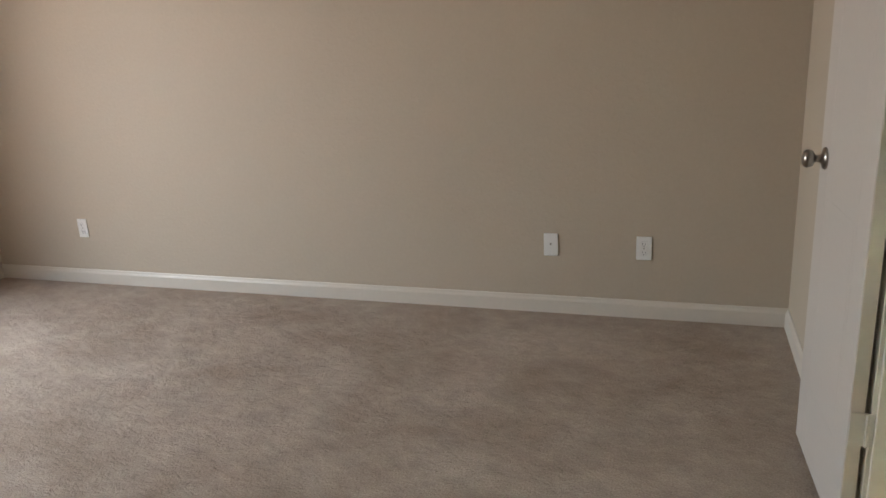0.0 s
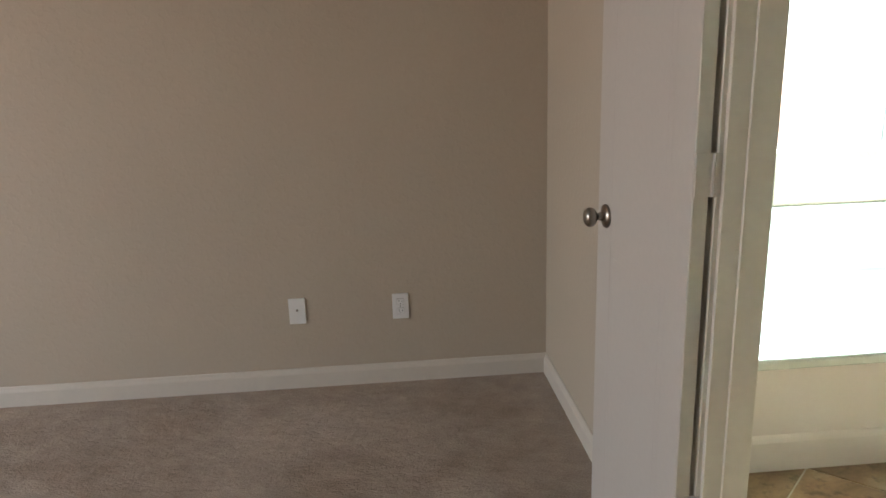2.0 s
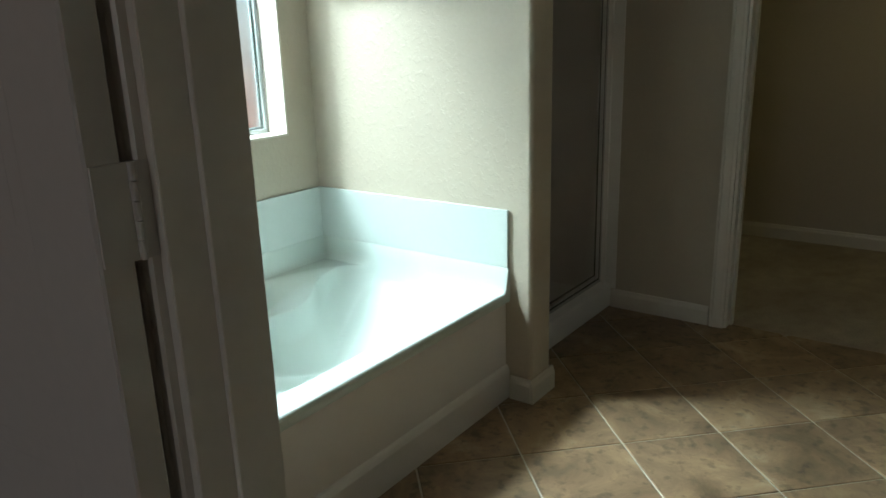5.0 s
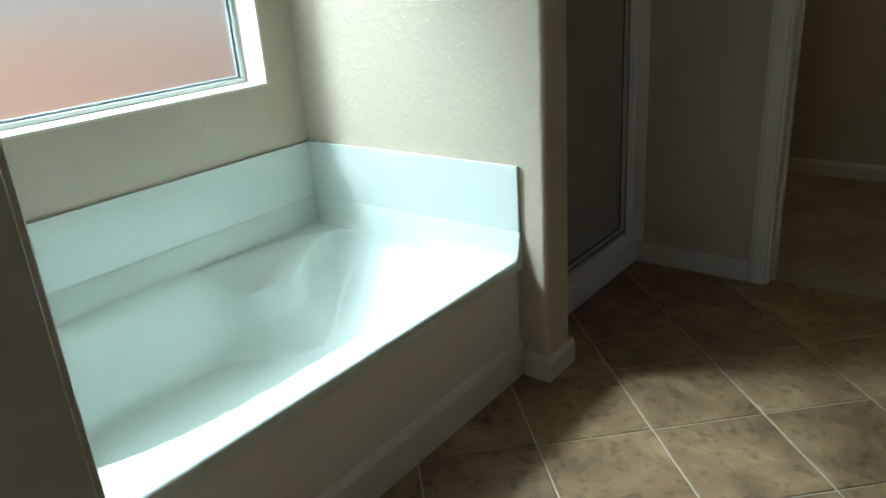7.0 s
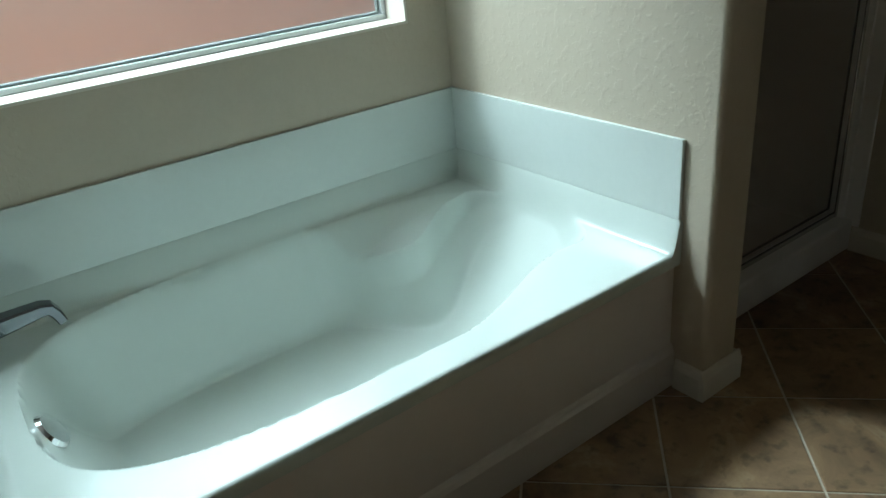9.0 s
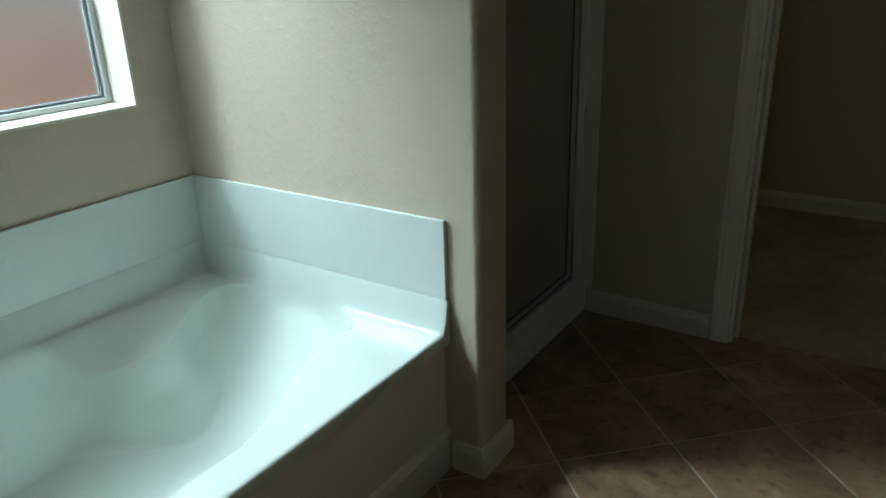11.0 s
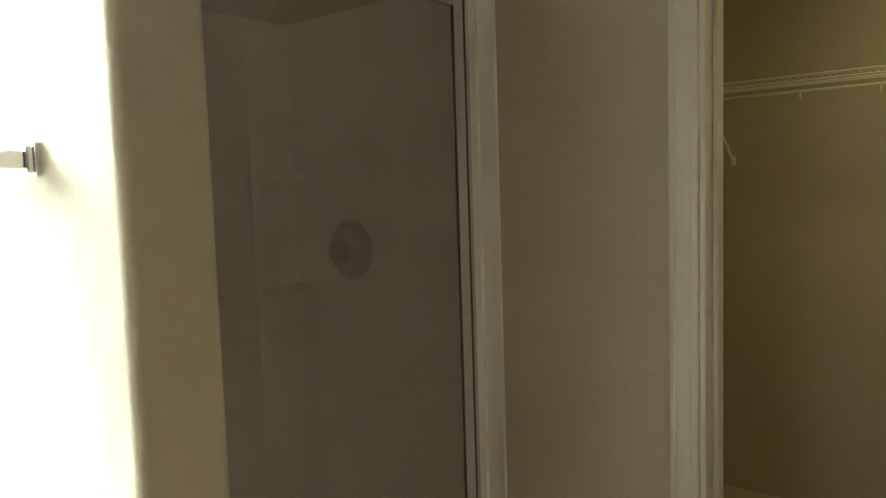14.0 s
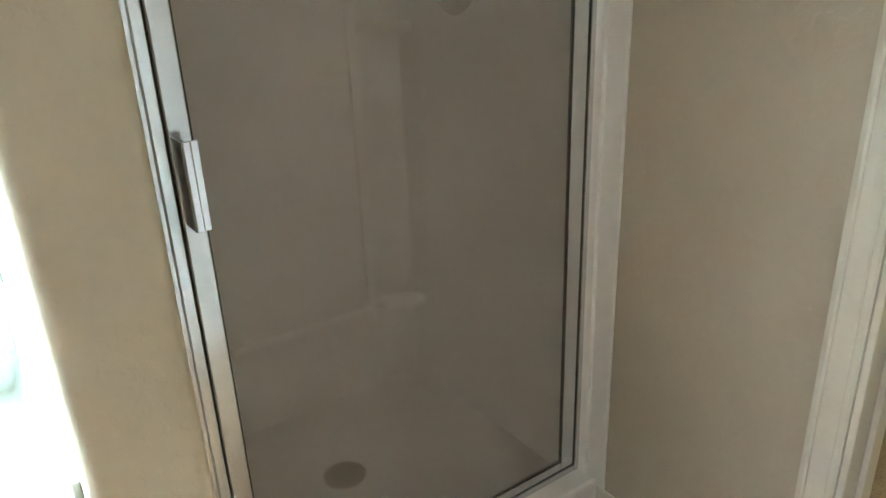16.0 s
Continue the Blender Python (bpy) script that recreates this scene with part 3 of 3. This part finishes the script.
part("gasket", boxes((0.044, -0.010, 0.018, 0.048, 0.01, 1.80), (2.746 - ox, -0.0178, 0.018, 2.751 - ox, 0.01, 1.80), (0.048, -0.010, 0.016, 2.746 - ox, 0.01, 0.024), (0.081, -0.0175, 0.047, 0.083, -0.010, 1.768), (2.7025 - ox, -0.0178, 0.047, 2.706 - ox, -0.010, 1.768), (0.083, -0.0175, 0.047, 2.703 - ox, -0.010, 0.050)), M_GASKET, sdoor, "black rubber glazing strip")
gl = part("glass", boxes((0.083, -0.016, 0.050, 2.703 - ox, -0.011, 1.768)), M_OBSCURE, sdoor, "grey obscure glass pane")
gl.visible_shadow = False
hx = 1.938 - ox
handle = part("handle", boxes((hx + 0.001, -0.064, 0.846, hx + 0.012, -0.060, 0.976), (hx + 0.012, -0.062, 0.846, hx + 0.023, -0.058, 0.976), bevel=0.0012, seg=1), M_CHROME, sdoor, "chrome strip handle")
# side of the chrome handle; darker metal colour stands in for its reflection
part("handle_web", boxes((hx, -0.060, 0.847, hx + 0.006, -0.020, 0.975)), M_NICKEL, handle, "chrome side of the handle behind the strip, its dark reflection put into the colour")

# ---- doors ----


def door_leaf(name, label, width, s, knob_z=0.94, planks=1, both=True, deep=1.0):
    """A panel door. Local x runs from the hinge edge to the lock edge; the shown face lies at y = 0 and looks along s * y."""
    th, h = 0.035, 2.03
    d = empty(name, label, "door")

    def bx(x0, a, z0, x1, c, z1):
        return (x0, min(-s * a, -s * c), z0, x1, max(-s * a, -s * c), z1)
    part("core", boxes(bx(0.004, 0.008 * deep, 0.014, width - 0.004, th - 0.008 * deep, h - 0.004)), M_DOOR, d)
    st, z0 = 0.105, 0.012
    rails = [(z0, z0 + 0.22), (0.86, 1.08), (h - 0.12, h)]
    for x0 in (0.0, width - st):
        part("stile", boxes(bx(x0, 0.0, z0, x0 + st, th, h), bevel=0.0025, seg=1), M_DOOR, d)
    for a, c in rails:
        part("rail", boxes(bx(st, 0.0003, a, width - st, th - 0.0003, c), bevel=0.001, seg=1), M_DOOR, d)
    for a, c in ((rails[0][1], rails[1][0]), (rails[1][1], rails[2][0])):
        w = (width - 2 * st - 0.05) / planks
        bm = bmesh.new()
        for k in range(planks):
            g = 0.004 if planks > 1 else 0
            add_box(bm, *bx(st + 0.025 + k * w + g, 0.002 * deep, a + 0.025, st + 0.025 + (k + 1) * w - g, th - 0.002 * deep, c - 0.025), bevel=0.005 * deep, seg=1)
        part("panel", bm, M_DOOR, d)
        q0, q1 = st, width - st
        part("panel_moulding", boxes(bx(q0, 0.003 * deep, a, q0 + 0.014, 0.009 * deep, c), bx(q1 - 0.014, 0.003 * deep, a, q1, 0.009 * deep, c), bx(q0 + 0.014, 0.003 * deep, a, q1 - 0.014, 0.009 * deep, a + 0.014), bx(q0 + 0.014, 0.003 * deep, c - 0.014, q1 - 0.014, 0.009 * deep, c), bevel=0.0025 * deep, seg=1), M_DOOR, d)
    prof = [(0.001, 0.0), (0.032, 0.0), (0.033, 0.003), (0.030, 0.008), (0.016, 0.012), (0.0115, 0.016), (0.0105, 0.026), (0.013, 0.030), (0.021, 0.034), (0.0255, 0.041), (0.0268, 0.048), (0.0255, 0.055), (0.020, 0.061), (0.010, 0.0645), (0.001, 0.065)]
    for way, y in [(s, 0.0)] + ([(-s, -s * th)] if both else []):
        k = part("doorknob", lathe([(r, way * q) for r, q in prof], axis="Y"), M_NICKEL, d, "round satin-nickel door knob")
        k.location = (width - 0.068, y, knob_z)
        shade_auto(k, 50)
    return d


def hinges(d, zs, s, gap):
    for z in zs:
        bm = bmesh.new()
        for k in range(5):
            add_cyl(bm, (-0.004, -s * 0.041, z - 0.0445 + k * 0.018), (-0.004, -s * 0.041, z - 0.0445 + k * 0.018 + 0.0172), 0.004, n=12)
        ys = sorted((-s * 0.003, -s * 0.040))
        add_box(bm, -0.003, ys[0], z - 0.0445, 0.001, ys[1], z + 0.0445)
        ys = sorted((-s * 0.042, -s * (0.042 + gap)))
        add_box(bm, -0.0045, ys[0], z - 0.0445, -0.0005, ys[1], z + 0.0445)
        part("hinge", bm, M_DOOR, d, "white painted butt hinge")


bdoor = door_leaf("bathroom_door", "white painted panel door standing wide open against the bedroom wall", 0.55, 1, both=False, deep=0.06)
hinges(bdoor, (0.34, 1.125, 1.83), 1, 0.028)
bdoor.matrix_world = pose(-0.060, 1.292, 0.006, 0, 0, 92.9)
cdoor = door_leaf("closet_door", "white painted panel door with fluted panels standing open", 0.69, -1, knob_z=0.915, planks=5)
hinges(cdoor, (0.30, 1.06, 1.80), -1, 0.03)
cdoor.matrix_world = pose(2.735, 0.676, 0.006, 0, 0, 183.2)

# ---- outlets ----


def plate(name, label, kind, x, z):
    d = empty(name, label, "wall plate", "wall plates on the bedroom wall", at=(x, NY, z))
    part("cover", boxes((-0.035, -0.006, -0.057, 0.035, -0.0005, 0.057), bevel=0.003), M_PLATE, d)
    if kind == "duplex":
        for dz in (-0.021, 0.021):
            rec = part("receptacle", boxes((-0.017, -0.0085, dz - 0.0145, 0.017, -0.005, dz + 0.0145), bevel=0.004), M_PLATE, d)
            part("slot", boxes((-0.0075, -0.0089, dz - 0.001, -0.0055, -0.0083, dz + 0.007), (0.0055, -0.0089, dz - 0.001, 0.0075, -0.0083, dz + 0.006), (-0.002, -0.0089, dz - 0.010, 0.002, -0.0083, dz - 0.006)), M_GASKET, rec)
        bm = bmesh.new()
        add_cyl(bm, (0, -0.0075, 0), (0, -0.005, 0), 0.003, n=12)
        part("screw", bm, M_NICKEL, d)
    else:
        bm = bmesh.new()
        add_cyl(bm, (0, -0.010, 0.004), (0, -0.005, 0.004), 0.0048, n=16)
        part("coax_jack", bm, M_NICKEL, d, "dark threaded cable jack")
        for dz in (-0.042, 0.042):
            bm = bmesh.new()
            add_cyl(bm, (0, -0.0072, dz), (0, -0.005, dz), 0.003, n=12)
            part("screw", bm, M_PLATE, d)
    return d


plate("power_outlet", "white duplex power outlet near the far corner of the bedroom", "duplex", -3.93, 0.35)
plate("cable_outlet", "white wall plate with a dark cable jack in the middle", "coax", -1.074, 0.350)
plate("power_outlet", "white duplex power outlet beside the cable plate", "duplex", -0.636, 0.347)

strike = box("strike_plate", M_NICKEL, (EX + 0.055, CY1 - 0.0195, 0.925, EX + 0.085, CY1 - 0.0178, 0.985))
tagged(strike, "small dull metal strike plate on the closet door jamb", "strike plate")

# ---- closet shelf ----
shelf = empty("wire_shelf", "white wire closet shelf with a hanging rail in front", "shelf", at=(4.43, 1.2, 1.80))
bm = bmesh.new()
S0, S1 = -1.75, 1.6
for x, z, r in ((-0.005, 0.0, 0.003), (-0.15, 0.0, 0.003), (-0.305, 0.0, 0.0035), (-0.315, -0.030, 0.0035), (-0.32, -0.058, 0.0045)):
    add_cyl(bm, (x, S0, z), (x, S1, z), r, n=8)
part("rail", bm, M_WIRE, shelf, "long white coated wires")
bm = bmesh.new()
k = S0
while k < S1:
    add_box(bm, -0.305, k, 0.002, -0.003, k + 0.0009, 0.003)
    add_box(bm, -0.3075, k, -0.03, -0.3065, k + 0.0007, 0.0)
    k += 0.0254
cw = part("cross_wire", bm, M_WIRE, shelf)
cw["kind"] = "stuff"
for y in (0.02, 0.735):
    bm = bmesh.new()
    add_cyl(bm, (-0.305, y + 0.03, -0.003), (0.0, y, -0.285), 0.0065, n=10)
    add_box(bm, -0.001, y - 0.009, -0.305, 0.009, y + 0.009, -0.265, bevel=0.002, seg=1)
    part("bracket", bm, M_WIRE, shelf, "diagonal white support bracket")
for y in (-1.2, -0.75, -0.3, 0.15, 0.4, 1.1):
    part("hook", boxes((-0.322, y, -0.085, -0.316, y + 0.004, -0.055)), M_WIRE, shelf)

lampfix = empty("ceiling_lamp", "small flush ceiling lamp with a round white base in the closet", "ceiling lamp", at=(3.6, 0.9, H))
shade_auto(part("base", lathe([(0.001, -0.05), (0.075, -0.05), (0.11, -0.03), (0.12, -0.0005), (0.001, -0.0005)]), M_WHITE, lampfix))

# ---- outside ----
nb = box("neighbour_wall", M_OUT, (-6, 5.2, -0.1, 7, 5.4, 1.15))
tagged(nb, "rust-brown rendered wall outside the bathroom window", "wall", kind="structure")
structure(box("ground", M_OUT, (-60, -60, -0.5, 60, 60, -0.105)), "bare dry ground")

# ---- floor tiles ----
TA, G0 = 0.2375, (1.640, 1.482)
RECT = (0.052, -1.595, EX + 0.058, 2.03)


def clip_poly(poly, axis, lim, keep_less):
    out = []
    for i in range(len(poly)):
        a, c = poly[i], poly[(i + 1) % len(poly)]
        ia = (a[axis] <= lim) if keep_less else (a[axis] >= lim)
        ic = (c[axis] <= lim) if keep_less else (c[axis] >= lim)
        if ia:
            out.append(a)
        if ia != ic:
            t = (lim - a[axis]) / (c[axis] - a[axis])
            out.append((a[0] + t * (c[0] - a[0]), a[1] + t * (c[1] - a[1])))
    return out


def tile_mesh(poly):
    cx = sum(p[0] for p in poly) / len(poly)
    cy = sum(p[1] for p in poly) / len(poly)
    bm = bmesh.new()
    f = 0.985
    low = [bm.verts.new((x, y, -0.0055)) for x, y in poly]
    mid = [bm.verts.new((x, y, -0.0012)) for x, y in poly]
    top = [bm.verts.new((cx + (x - cx) * f, cy + (y - cy) * f, 0.0)) for x, y in poly]
    n = len(poly)
    for i in range(n):
        k = (i + 1) % n
        bm.faces.new((low[i], low[k], mid[k], mid[i]))
        bm.faces.new((mid[i], mid[k], top[k], top[i]))
    bm.faces.new(top)
    bmesh.ops.recalc_face_normals(bm, faces=bm.faces)
    me = bpy.data.meshes.new("tile")
    bm.to_mesh(me)
    bm.free()
    me.materials.append(M_TILE)
    return me


half = TA - 0.0045
full = [(half, 0), (0, half), (-half, 0), (0, -half)]
FULL = tile_mesh(full)
rng = random.Random(5)
for i in range(-16, 17):
    for j in range(-16, 17):
        # tile centres: a lattice turned by 45 degrees, one corner at G0
        cx = G0[0] + TA + (i - j) * TA
        cy = G0[1] + (i + j) * TA
        if not (RECT[0] - half < cx < RECT[2] + half and RECT[1] - half < cy < RECT[3] + half):
            continue
        poly = [(cx + x, cy + y) for x, y in full]
        for ax, lim, less in ((0, RECT[0], False), (0, RECT[2], True), (1, RECT[1], False), (1, RECT[3], True)):
            poly = clip_poly(poly, ax, lim, less) if poly else poly
        if len(poly) < 3:
            continue
        whole = len(poly) == 4 and all(abs(p[0] - cx - q[0]) < 1e-6 and abs(p[1] - cy - q[1]) < 1e-6 for p, q in zip(poly, full))
        if whole:
            me = FULL
        else:
            area = abs(sum(poly[k][0] * poly[(k + 1) % len(poly)][1] - poly[(k + 1) % len(poly)][0] * poly[k][1] for k in range(len(poly)))) / 2
            if area < 0.0006:
                continue
            me = tile_mesh([(p[0] - cx, p[1] - cy) for p in poly])
        t = new("tile", me)
        t.location = (cx, cy, rng.uniform(-0.0006, 0.0004))
        t.parent = floor_tile
